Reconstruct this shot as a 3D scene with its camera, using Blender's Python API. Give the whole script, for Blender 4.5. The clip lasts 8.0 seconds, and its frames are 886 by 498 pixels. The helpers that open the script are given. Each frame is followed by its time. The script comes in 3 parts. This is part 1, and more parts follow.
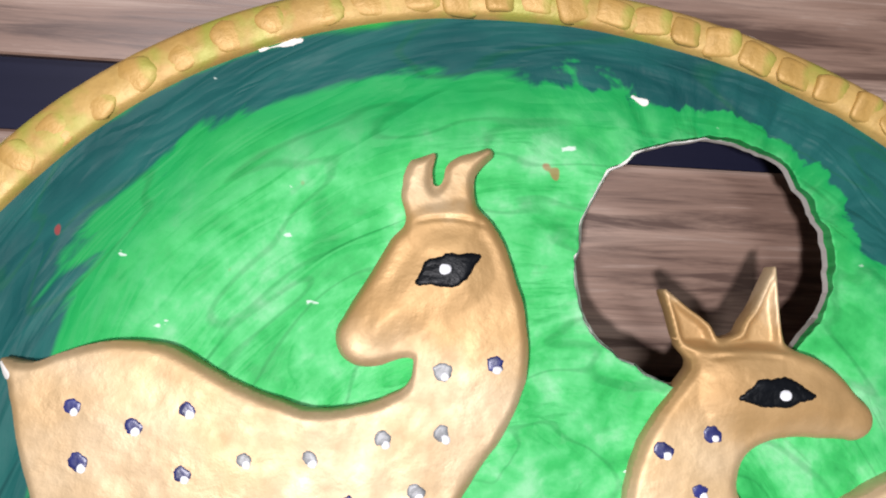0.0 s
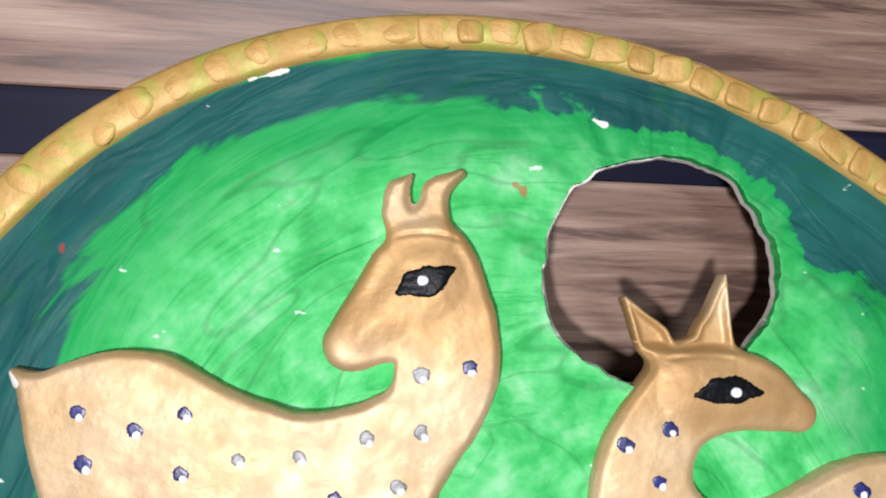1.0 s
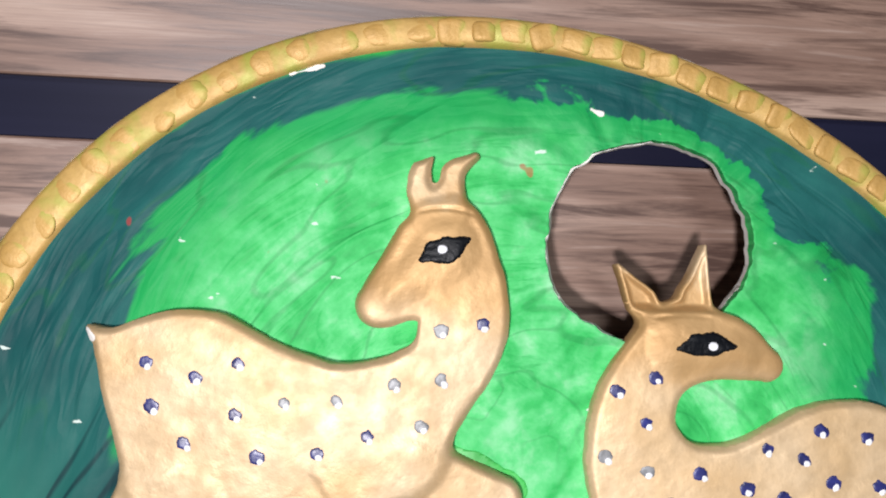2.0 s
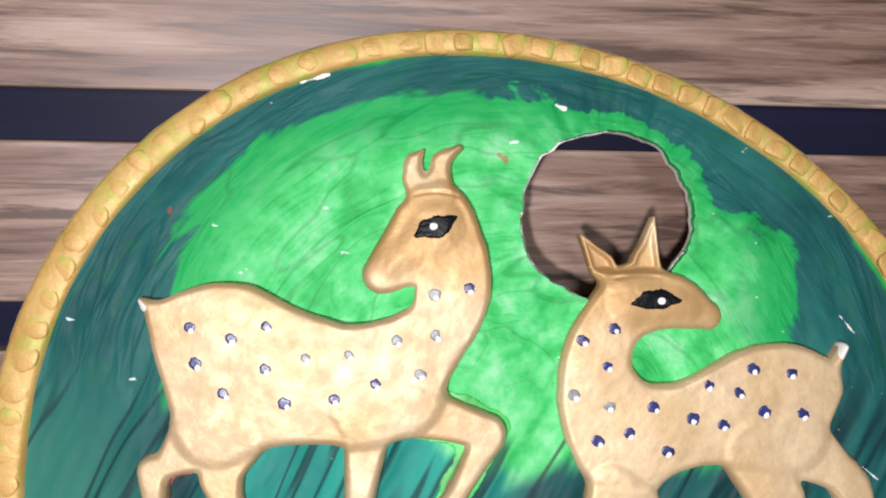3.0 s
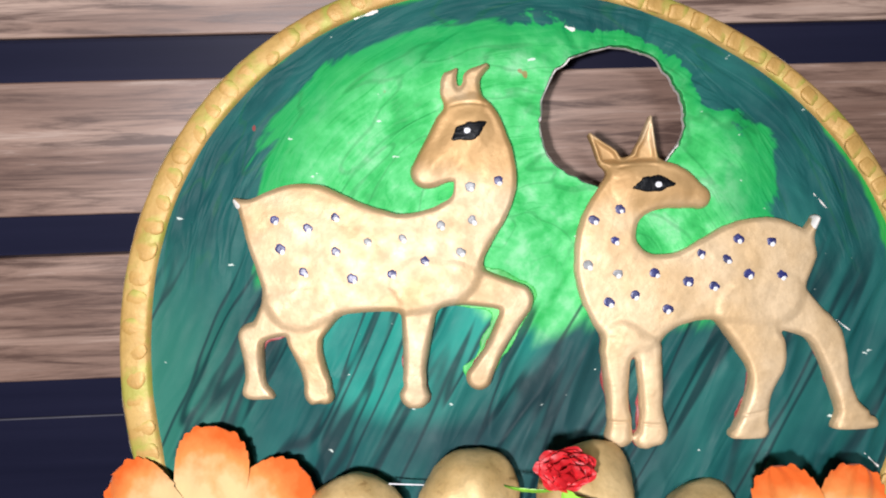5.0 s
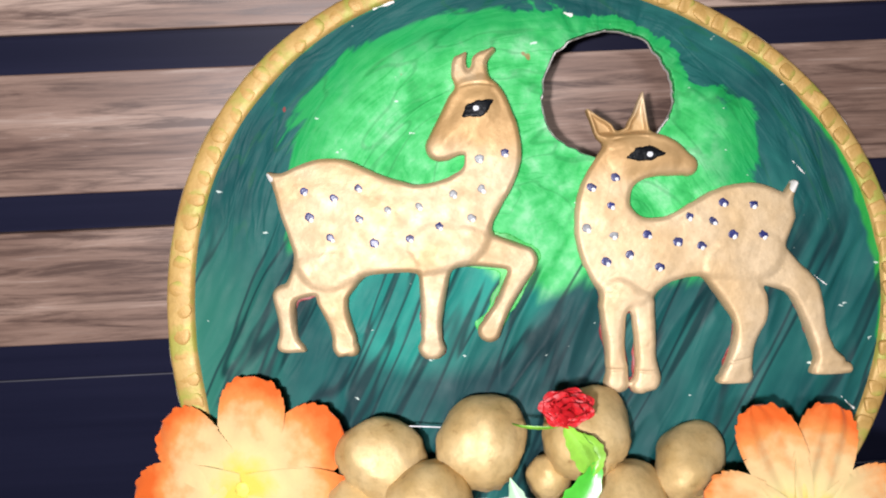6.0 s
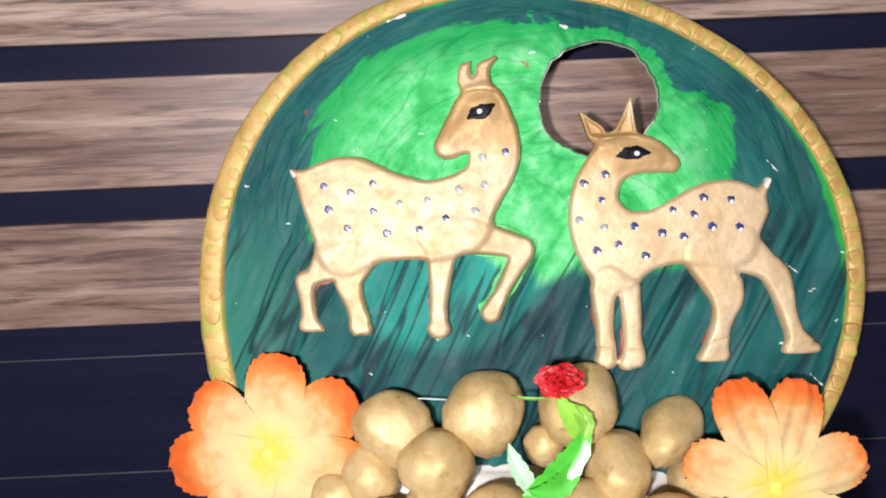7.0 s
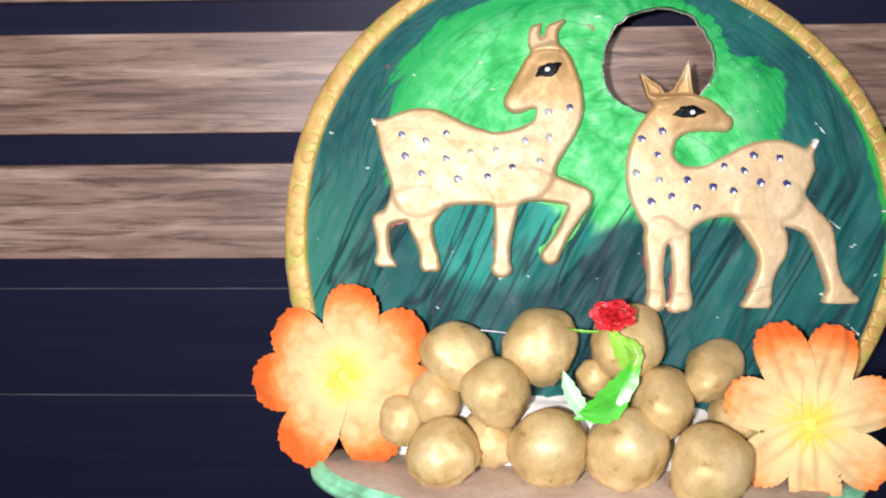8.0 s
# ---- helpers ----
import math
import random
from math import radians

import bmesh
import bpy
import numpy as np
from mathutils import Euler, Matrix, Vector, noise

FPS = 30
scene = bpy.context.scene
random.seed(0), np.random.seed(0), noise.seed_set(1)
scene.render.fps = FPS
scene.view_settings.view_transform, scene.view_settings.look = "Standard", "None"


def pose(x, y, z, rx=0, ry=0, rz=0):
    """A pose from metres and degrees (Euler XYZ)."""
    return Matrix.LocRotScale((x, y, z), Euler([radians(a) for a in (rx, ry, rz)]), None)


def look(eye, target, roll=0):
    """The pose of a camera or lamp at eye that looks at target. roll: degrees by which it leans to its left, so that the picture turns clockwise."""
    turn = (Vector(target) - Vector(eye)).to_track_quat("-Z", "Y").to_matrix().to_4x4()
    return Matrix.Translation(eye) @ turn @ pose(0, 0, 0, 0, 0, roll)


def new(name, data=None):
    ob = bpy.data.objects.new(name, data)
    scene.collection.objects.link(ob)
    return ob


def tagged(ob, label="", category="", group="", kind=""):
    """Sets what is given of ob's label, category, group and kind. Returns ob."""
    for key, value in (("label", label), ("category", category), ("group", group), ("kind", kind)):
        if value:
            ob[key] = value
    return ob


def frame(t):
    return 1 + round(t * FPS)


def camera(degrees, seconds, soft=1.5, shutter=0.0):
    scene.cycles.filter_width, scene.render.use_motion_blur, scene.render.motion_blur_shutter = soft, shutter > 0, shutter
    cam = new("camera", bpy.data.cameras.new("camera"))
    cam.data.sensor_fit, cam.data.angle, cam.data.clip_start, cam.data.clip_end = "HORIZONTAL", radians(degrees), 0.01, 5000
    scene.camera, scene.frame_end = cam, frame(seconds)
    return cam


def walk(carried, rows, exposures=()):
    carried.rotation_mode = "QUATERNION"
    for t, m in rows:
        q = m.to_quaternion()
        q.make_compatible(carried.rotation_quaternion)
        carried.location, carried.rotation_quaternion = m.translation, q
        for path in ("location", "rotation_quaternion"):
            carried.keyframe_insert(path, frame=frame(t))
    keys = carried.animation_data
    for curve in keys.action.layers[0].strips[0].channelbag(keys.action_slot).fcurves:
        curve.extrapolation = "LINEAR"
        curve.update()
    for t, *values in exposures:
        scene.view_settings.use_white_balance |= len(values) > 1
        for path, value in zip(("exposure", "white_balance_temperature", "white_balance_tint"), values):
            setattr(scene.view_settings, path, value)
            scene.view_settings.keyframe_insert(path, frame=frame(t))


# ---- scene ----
cam = camera(60.00, 8.0, soft=2.0)
PATH = [
    (0, (-0.01182, -0.17528, 0.26192), (0.1502, 1.8022, 0.0103), 3.32),
    (0.5, (-0.01271, -0.17682, 0.26796), (0.1690, 1.8012, 0.0343), 2.81),
    (1, (-0.01099, -0.18759, 0.26430), (0.1846, 1.7900, 0.0384), 2.75),
    (1.5, (-0.01488, -0.19865, 0.26379), (0.1670, 1.7773, 0.0134), 3.15),
    (3, (-0.01902, -0.24716, 0.26682), (0.1853, 1.7188, -0.0384), 1.21),
    (3.5, (-0.02537, -0.26783, 0.25987), (0.1215, 1.6977, -0.0791), 0.69),
    (4, (-0.02413, -0.28179, 0.25639), (0.1030, 1.6840, -0.0895), -0.25),
    (4.5, (-0.02046, -0.28876, 0.25060), (0.0916, 1.6767, -0.1022), -0.84),
    (6, (-0.02081, -0.33086, 0.24249), (0.0210, 1.6335, -0.1309), -2.45),
    (6.5, (-0.02141, -0.34458, 0.23669), (0.0651, 1.6172, -0.1429), -1.46),
    (7, (-0.02135, -0.36231, 0.24336), (0.0026, 1.6032, -0.1257), -2.32),
    (7.5, (-0.03178, -0.38442, 0.23625), (-0.0819, 1.5794, -0.1390), -1.55),
    (8, (-0.03449, -0.39668, 0.22805), (-0.1098, 1.5638, -0.1601), -0.60),
]
EXPOSURES = [(0, -0.17), (1.5, -0.15), (3, -0.14), (4.5, -0.10), (6.5, -0.10), (8, 0.0)]
walk(cam, [(t, look(eye, target, roll)) for t, eye, target, roll in PATH], EXPOSURES)

scene.view_settings.exposure = 0.0

# ---------------------------------------------------------------- light
world = bpy.data.worlds.new("world")
scene.world = world
world.use_nodes = True
world.node_tree.nodes["Background"].inputs[0].default_value = (0.5, 0.55, 0.65, 1)
world.node_tree.nodes["Background"].inputs[1].default_value = 0.05


def lamp(name, kind, place, energy, colour):
    data = bpy.data.lights.new(name, kind)
    data.energy, data.color = energy, colour
    ob = new(name, data)
    ob.matrix_world = place
    return ob


# the camera's own white lamp, standing to its left
flash = lamp("phone_flash", "POINT", pose(-0.112, -0.50, 0.247), 12.8, (1.0, 0.95, 0.99))
flash.data.shadow_soft_size = 0.014
# the room's ceiling light
ceiling_lamp = lamp("ceiling_lamp", "AREA", look((-0.10, -1.9, 0.62), (0, 0, 0.2)), 14.0, (0.97, 0.98, 1.0))
ceiling_lamp.data.shape, ceiling_lamp.data.size, ceiling_lamp.data.size_y = "RECTANGLE", 0.34, 0.16


# ---------------------------------------------------------------- materials
class Mat:
    """A small wrapper to wire node materials."""

    def __init__(self, name, rough=0.5, metal=0.0, spec=0.5):
        self.m = bpy.data.materials.new(name)
        self.m.use_nodes = True
        self.t = self.m.node_tree
        self.b = self.t.nodes["Principled BSDF"]
        self.b.inputs["Roughness"].default_value = rough
        self.b.inputs["Metallic"].default_value = metal
        self.b.inputs["Specular IOR Level"].default_value = spec

    def n(self, kind, **inputs):
        node = self.t.nodes.new(kind)
        for key, value in inputs.items():
            self.set(node, key, value)
        return node

    def set(self, node, key, value):
        sock = node.inputs[int(key[1:])] if key[0] == "i" and key[1:].isdigit() else node.inputs[key]
        if isinstance(value, bpy.types.NodeSocket):
            self.t.links.new(value, sock)
        else:
            sock.default_value = value

    def math(self, op, a, b=0.0, clamp=False):
        node = self.n("ShaderNodeMath", i0=a, i1=b)
        node.operation, node.use_clamp = op, clamp
        return node.outputs[0]

    def coords(self, kind="Object"):
        return self.n("ShaderNodeTexCoord").outputs[kind]

    def scaled(self, vec, s, rot=(0, 0, 0)):
        return self.n("ShaderNodeMapping", Vector=vec, Scale=s, Rotation=rot).outputs[0]

    def turned(self, vec, angle, s):
        return self.scaled(self.scaled(vec, (1, 1, 1), (0, 0, radians(angle))), s)

    def noise(self, vec, scale, detail=4.0, rough=0.55, warp=0.0):
        return self.n("ShaderNodeTexNoise", Vector=vec, Scale=scale, Detail=detail, Roughness=rough, Distortion=warp).outputs[0]

    def ramp(self, fac, *stops):
        node = self.n("ShaderNodeValToRGB", Fac=fac)
        e = node.color_ramp.elements
        while len(e) < len(stops):
            e.new(0.5)
        for el, (p, c) in zip(e, stops):
            el.position = p
            el.color = (*c, 1) if isinstance(c, tuple) else (c, c, c, 1)
        return node.outputs[0]

    def mix(self, fac, a, b, mode="MIX"):
        node = self.n("ShaderNodeMix")
        node.data_type, node.blend_type = "RGBA", mode
        for i, v in ((0, fac), (6, a), (7, b)):
            if isinstance(v, bpy.types.NodeSocket):
                self.t.links.new(v, node.inputs[i])
            else:
                node.inputs[i].default_value = (*v, 1) if isinstance(v, tuple) else v
        return node.outputs[2]

    def bump(self, height, strength=0.3, distance=0.001, under=None):
        node = self.n("ShaderNodeBump", Height=height, Strength=strength, Distance=distance)
        if under is not None:
            self.set(node, "Normal", under)
        return node.outputs[0]

    def done(self, colour=None, rough=None, normal=None):
        for key, v in (("Base Color", colour), ("Roughness", rough), ("Normal", normal)):
            if v is not None:
                self.set(self.b, key, (*v, 1) if isinstance(v, tuple) else v)
        return self.m


def smooth(m, x, lo, hi):
    """0 below lo, 1 above hi."""
    node = m.n("ShaderNodeMapRange", Value=x, i1=lo, i2=hi, i3=0.0, i4=1.0)
    node.interpolation_type = "SMOOTHSTEP"
    return node.outputs[0]


def gold_paint(name, light, dark, green=0.0, metal=0.25, bronze=None, chips=0.0, rugged=1.0):
    m = Mat(name, 0.45, metal, 0.5)
    o = m.coords()
    big, fine = m.noise(o, 45, 5), m.noise(o, 420, 4, 0.7)
    c = m.ramp(big, (0.34, dark), (0.62, light))
    c = m.mix(m.ramp(fine, (0.45, 0.0), (0.75, 0.35 * rugged)), c, tuple(v * 0.55 for v in dark))
    if green:
        g = m.ramp(m.noise(o, 75, 3), (0.5, 0.0), (0.62, green))
        c = m.mix(g, c, (0.3, 0.36, 0.05))
    if bronze:
        # heads are a browner gold, horns and ear tips again pale
        _, up, _ = m.n("ShaderNodeSeparateXYZ", Vector=o).outputs
        up = m.math("ADD", up, m.math("MULTIPLY", m.math("SUBTRACT", big, 0.5), 0.03))
        head = m.math("MULTIPLY", smooth(m, up, bronze - 0.006, bronze + 0.006), smooth(m, up, bronze + 0.029, bronze + 0.024))
        c = m.mix(m.math("MULTIPLY", head, 0.8), c, m.ramp(big, (0.3, (0.34, 0.185, 0.055)), (0.7, (0.47, 0.28, 0.10))))
        c = m.mix(m.ramp(m.noise(o, 28, 3), (0.52, 0.0), (0.68, 0.4)), c, (0.50, 0.31, 0.12))
    if chips:
        c = m.mix(m.ramp(m.noise(o, 60, 5, 0.65), (0.58, 0.0), (0.64, chips)), c, (0.62, 0.47, 0.25))
        c = m.mix(m.ramp(m.noise(o, 85, 5, 0.7), (0.30, chips), (0.38, 0.0)), c, (0.26, 0.14, 0.045))
    r = m.ramp(m.noise(o, 160, 4), (0.3, 0.46), (0.7, 0.62))
    return m.done(c, r, m.bump(fine, 0.25 * rugged, 0.0006, m.bump(m.noise(o, 110, 5), 0.22 * rugged, 0.0018)))


def plain_paint(name, colour, rough=0.4, var=0.25, scale=150, relief=0.2, spec=0.5):
    m = Mat(name, rough, 0.0, spec)
    o = m.coords()
    k = m.noise(o, scale, 5)
    lo = tuple(v * (1 - var) for v in colour)
    hi = tuple(min(1, v * (1 + var)) for v in colour)
    return m.done(m.ramp(k, (0.3, lo), (0.7, hi)), None, m.bump(k, relief, 0.001))


def slat_wood():
    m = Mat("slat_wood", 0.42, 0, 0.45)
    o = m.coords()
    shift = m.n("ShaderNodeObjectInfo").outputs["Random"]
    off = m.n("ShaderNodeCombineXYZ", X=m.math("MULTIPLY", shift, 7.0), Z=m.math("MULTIPLY", shift, 3.0)).outputs[0]
    v = m.n("ShaderNodeVectorMath", i0=o, i1=off).outputs[0]
    broad = m.noise(m.scaled(v, (6, 1, 48)), 1.0, 4, 0.5, 0.6)
    streak = m.noise(m.scaled(v, (15, 1, 230)), 1.0, 6, 0.68, 0.5)
    fine = m.noise(m.scaled(v, (30, 1, 1500)), 1.0, 3, 0.6)
    c = m.ramp(broad, (0.3, (0.135, 0.076, 0.056)), (0.52, (0.255, 0.165, 0.125)), (0.72, (0.44, 0.325, 0.262)))
    c = m.mix(m.ramp(streak, (0.38, 0.9), (0.53, 0.0)), c, (0.070, 0.038, 0.029))
    c = m.mix(m.ramp(streak, (0.58, 0.0), (0.74, 0.6)), c, (0.50, 0.40, 0.34))
    c = m.mix(m.ramp(fine, (0.3, 0.28), (0.6, 0.0)), c, (0.08, 0.05, 0.04))
    return m.done(c, m.ramp(streak, (0.3, 0.40), (0.7, 0.54)), m.bump(streak, 0.15, 0.0006))


def black_laminate():
    m = Mat("black_laminate", 0.5, 0, 0.16)
    o = m.coords()
    k = m.noise(m.scaled(o, (4, 4, 120)), 1.0, 4)
    c = m.ramp(k, (0.3, (0.008, 0.009, 0.024)), (0.7, (0.012, 0.013, 0.032)))
    dust = m.ramp(m.noise(o, 420, 2, 0.4), (0.80, 0.0), (0.83, 0.35))
    return m.done(m.mix(dust, c, (0.1, 0.1, 0.12)), None, m.bump(k, 0.05, 0.0005))


def plate_paint():
    """Bright green glade within a dark teal border and meadow, brushed on in arcs and slanting strokes."""
    m = Mat("plate_paint", 0.5, 0, 0.12)
    o = m.coords()
    x, y, _ = m.n("ShaderNodeSeparateXYZ", Vector=o).outputs
    # polar coordinates round the glade's middle
    dx, dy = m.math("ADD", x, 0.012), m.math("SUBTRACT", y, 0.012)
    rad = m.math("SQRT", m.math("ADD", m.math("MULTIPLY", dx, dx), m.math("MULTIPLY", dy, dy)))
    ang = m.math("ARCTAN2", dx, dy)
    arc = m.n("ShaderNodeCombineXYZ", X=m.math("MULTIPLY", rad, 85.0), Y=m.math("MULTIPLY", ang, 2.6)).outputs[0]
    slant = m.turned(o, 27, (72, 11, 1))
    strokes_arc, strokes_slant = m.noise(arc, 1.0, 5, 0.55, 1.1), m.noise(slant, 1.0, 3, 0.45, 0.6)
    low = smooth(m, y, 0.05, 0.02)
    strokes = m.mix(low, strokes_arc, strokes_slant)
    cloud, blot = m.noise(o, 30, 3), m.noise(o, 95, 4, 0.6)
    # the glade's edge
    ex = m.math("DIVIDE", m.math("ADD", x, 0.0185), 0.0920)
    ey = m.math("DIVIDE", m.math("SUBTRACT", y, 0.050), 0.0690)
    e4 = m.math("POWER", m.math("ADD", m.math("POWER", m.math("ABSOLUTE", ex), 2.6), m.math("POWER", m.math("ABSOLUTE", ey), 2.6)), 0.385)
    wob = m.math("MULTIPLY", m.math("SUBTRACT", m.math("ADD", m.math("MULTIPLY", strokes, 1.0), m.math("MULTIPLY", cloud, 0.55)), 0.775), 0.30)
    # short strokes drawn from the hole towards the border
    hx, hy = m.math("SUBTRACT", x, 0.0159), m.math("SUBTRACT", y, 0.0841)
    hr = m.math("SQRT", m.math("ADD", m.math("MULTIPLY", hx, hx), m.math("MULTIPLY", hy, hy)))
    rays = m.noise(m.n("ShaderNodeCombineXYZ", X=m.math("MULTIPLY", m.math("ARCTAN2", hx, hy), 5.0), Y=m.math("MULTIPLY", hr, 70.0)).outputs[0], 1.0, 4, 0.6, 0.4)
    near = smooth(m, hr, 0.058, 0.040)
    wob = m.math("ADD", wob, m.math("MULTIPLY", near, m.math("MULTIPLY", m.math("SUBTRACT", rays, 0.5), 0.42)))
    # the border comes down close above the hole
    over = m.math("DIVIDE", m.math("ADD", m.math("MULTIPLY", hx, 0.55), m.math("MULTIPLY", hy, 0.83)), m.math("MAXIMUM", hr, 0.001))
    wob = m.math("ADD", wob, m.math("MULTIPLY", m.math("MULTIPLY", smooth(m, over, 0.35, 0.85), smooth(m, hr, 0.028, 0.036)), 0.24))
    edge = m.math("ADD", e4, wob)
    glade = smooth(m, edge, 1.025, 0.985)
    # grass line under the deer
    fray = m.math("MULTIPLY", m.math("SUBTRACT", strokes_slant, 0.5), 0.032)
    glade = m.math("MULTIPLY", glade, smooth(m, m.math("SUBTRACT", m.math("ADD", y, fray), m.math("MULTIPLY", smooth(m, x, -0.022, -0.036), 0.012)), 0.006, 0.016))
    green = m.ramp(m.math("ADD", m.math("MULTIPLY", strokes, 0.42), m.math("MULTIPLY", blot, 0.58)),
                   (0.33, (0.02, 0.31, 0.07)), (0.46, (0.045, 0.45, 0.115)), (0.54, (0.095, 0.54, 0.18)), (0.65, (0.25, 0.63, 0.33)))
    green = m.mix(smooth(m, edge, 0.72, 1.0), green, m.mix(cloud, (0.012, 0.26, 0.05), (0.012, 0.34, 0.10)))
    teal = m.ramp(m.math("ADD", m.math("MULTIPLY", strokes, 0.55), m.math("MULTIPLY", cloud, 0.45)),
                  (0.34, (0.006, 0.052, 0.056)), (0.5, (0.010, 0.082, 0.080)), (0.66, (0.018, 0.125, 0.112)))
    # a bluer teal meadow between the legs, slate in the middle below
    mx = m.math("DIVIDE", m.math("ADD", x, 0.052), 0.04)
    my = m.math("DIVIDE", m.math("SUBTRACT", y, 0.005), 0.026)
    meadow = smooth(m, m.math("ADD", m.math("ADD", m.math("MULTIPLY", mx, mx), m.math("MULTIPLY", my, my)), wob), 1.5, 0.6)
    teal = m.mix(m.math("MULTIPLY", meadow, 0.95), teal, m.ramp(strokes_slant, (0.34, (0.010, 0.17, 0.145)), (0.66, (0.020, 0.32, 0.25))))
    sx = m.math("DIVIDE", m.math("SUBTRACT", x, -0.012), 0.05)
    sy = m.math("DIVIDE", m.math("SUBTRACT", y, -0.03), 0.035)
    slate = smooth(m, m.math("ADD", m.math("ADD", m.math("MULTIPLY", sx, sx), m.math("MULTIPLY", sy, sy)), wob), 1.4, 0.5)
    teal = m.mix(m.math("MULTIPLY", slate, 0.5), teal, m.ramp(strokes_slant, (0.34, (0.012, 0.026, 0.036)), (0.66, (0.030, 0.058, 0.068))))
    left = m.math("MULTIPLY", smooth(m, x, -0.10, -0.145), smooth(m, y, 0.06, 0.0))
    teal = m.mix(m.math("MULTIPLY", left, 0.75), teal, (0.03, 0.17, 0.12))
    c = m.mix(glade, teal, green)
    # a bright green line along the gold edge
    px, py = m.math("ADD", x, 0.0205), m.math("ADD", y, 0.0057)
    pr = m.math("SQRT", m.math("ADD", m.math("MULTIPLY", px, px), m.math("MULTIPLY", py, py)))
    pr = m.math("ADD", pr, m.math("MULTIPLY", m.math("SUBTRACT", cloud, 0.5), 0.012))
    c = m.mix(m.math("MULTIPLY", smooth(m, pr, 0.1372, 0.1390), 0.85), c, (0.02, 0.30, 0.04))
    # grooves between the strokes, their shade painted in as dark lines
    groove_low = m.math("ABSOLUTE", m.math("SUBTRACT", m.noise(m.turned(o, 27, (62, 6.5, 1)), 1.0, 2, 0.5, 0.6), 0.5))
    groove_arc = m.math("ABSOLUTE", m.math("SUBTRACT", m.noise(m.scaled(arc, (0.62, 0.5, 1)), 1.0, 2, 0.5, 0.25), 0.5))
    g_low = m.math("MULTIPLY", smooth(m, groove_low, 0.046, 0.006), low)
    g_arc = m.math("MULTIPLY", smooth(m, groove_arc, 0.016, 0.003), m.math("SUBTRACT", 1.0, low))
    c = m.mix(m.math("MULTIPLY", g_low, 0.8), c, (0.006, 0.022, 0.028))
    c = m.mix(m.math("MULTIPLY", g_arc, 0.28), c, (0.008, 0.11, 0.03))
    # bare white flecks and small red ones
    fleck = m.ramp(m.noise(m.scaled(o, (1, 1.7, 1), (0, 0, 0.5)), 130, 3, 0.5), (0.715, 0.0), (0.735, 0.85))
    c = m.mix(fleck, c, (0.62, 0.72, 0.66))
    red = m.ramp(m.noise(m.scaled(o, (1.3, 1, 1), (0, 0, 0.9)), 92, 2, 0.4), (0.765, 0.0), (0.78, 0.6))
    c = m.mix(red, c, (0.38, 0.03, 0.03))
    # knife-edged smears of the wet clay
    smear = m.mix(low, m.noise(m.scaled(arc, (1.3, 0.8, 1)), 1.0, 3, 0.5, 0.5), m.noise(m.turned(o, 27, (42, 7, 1)), 1.0, 3, 0.5, 0.5))
    smear = m.ramp(smear, (0.40, 0.0), (0.47, 0.8), (0.53, 0.55), (0.60, 1.0))
    n = m.bump(m.mix(near, strokes, rays), 0.4, 0.0014, m.bump(smear, 0.4, 0.0012, m.bump(blot, 0.15, 0.001, m.bump(m.math("MAXIMUM", g_low, g_arc), -0.7, 0.0018))))
    return m.done(c, m.ramp(blot, (0.3, 0.46), (0.7, 0.62)), n)


def petal_cloth():
    """Cloth petal: yellow at the heart, cream in the middle, orange at the tip."""
    m = Mat("petal_cloth", 0.75, 0, 0.2)
    o = m.coords()
    x, y, _ = m.n("ShaderNodeSeparateXYZ", Vector=o).outputs
    rad = m.math("SQRT", m.math("ADD", m.math("MULTIPLY", x, x), m.math("MULTIPLY", y, y)))
    k = m.noise(o, 70, 4)
    d = m.math("ADD", m.math("MULTIPLY", rad, 20.5), m.math("MULTIPLY", m.math("SUBTRACT", k, 0.5), 0.62))
    c = m.ramp(d, (0.08, (0.68, 0.54, 0.09)), (0.30, (0.66, 0.54, 0.25)), (0.52, (0.66, 0.46, 0.22)), (0.68, (0.66, 0.24, 0.06)), (0.88, (0.62, 0.11, 0.014)))
    vein = m.noise(m.scaled(o, (60, 60, 60)), 12.0, 2)
    m.b.inputs["Sheen Weight"].default_value = 0.15
    m.b.inputs["Subsurface Weight"].default_value = 0.0
    return m.done(c, None, m.bump(vein, 0.2, 0.0005))


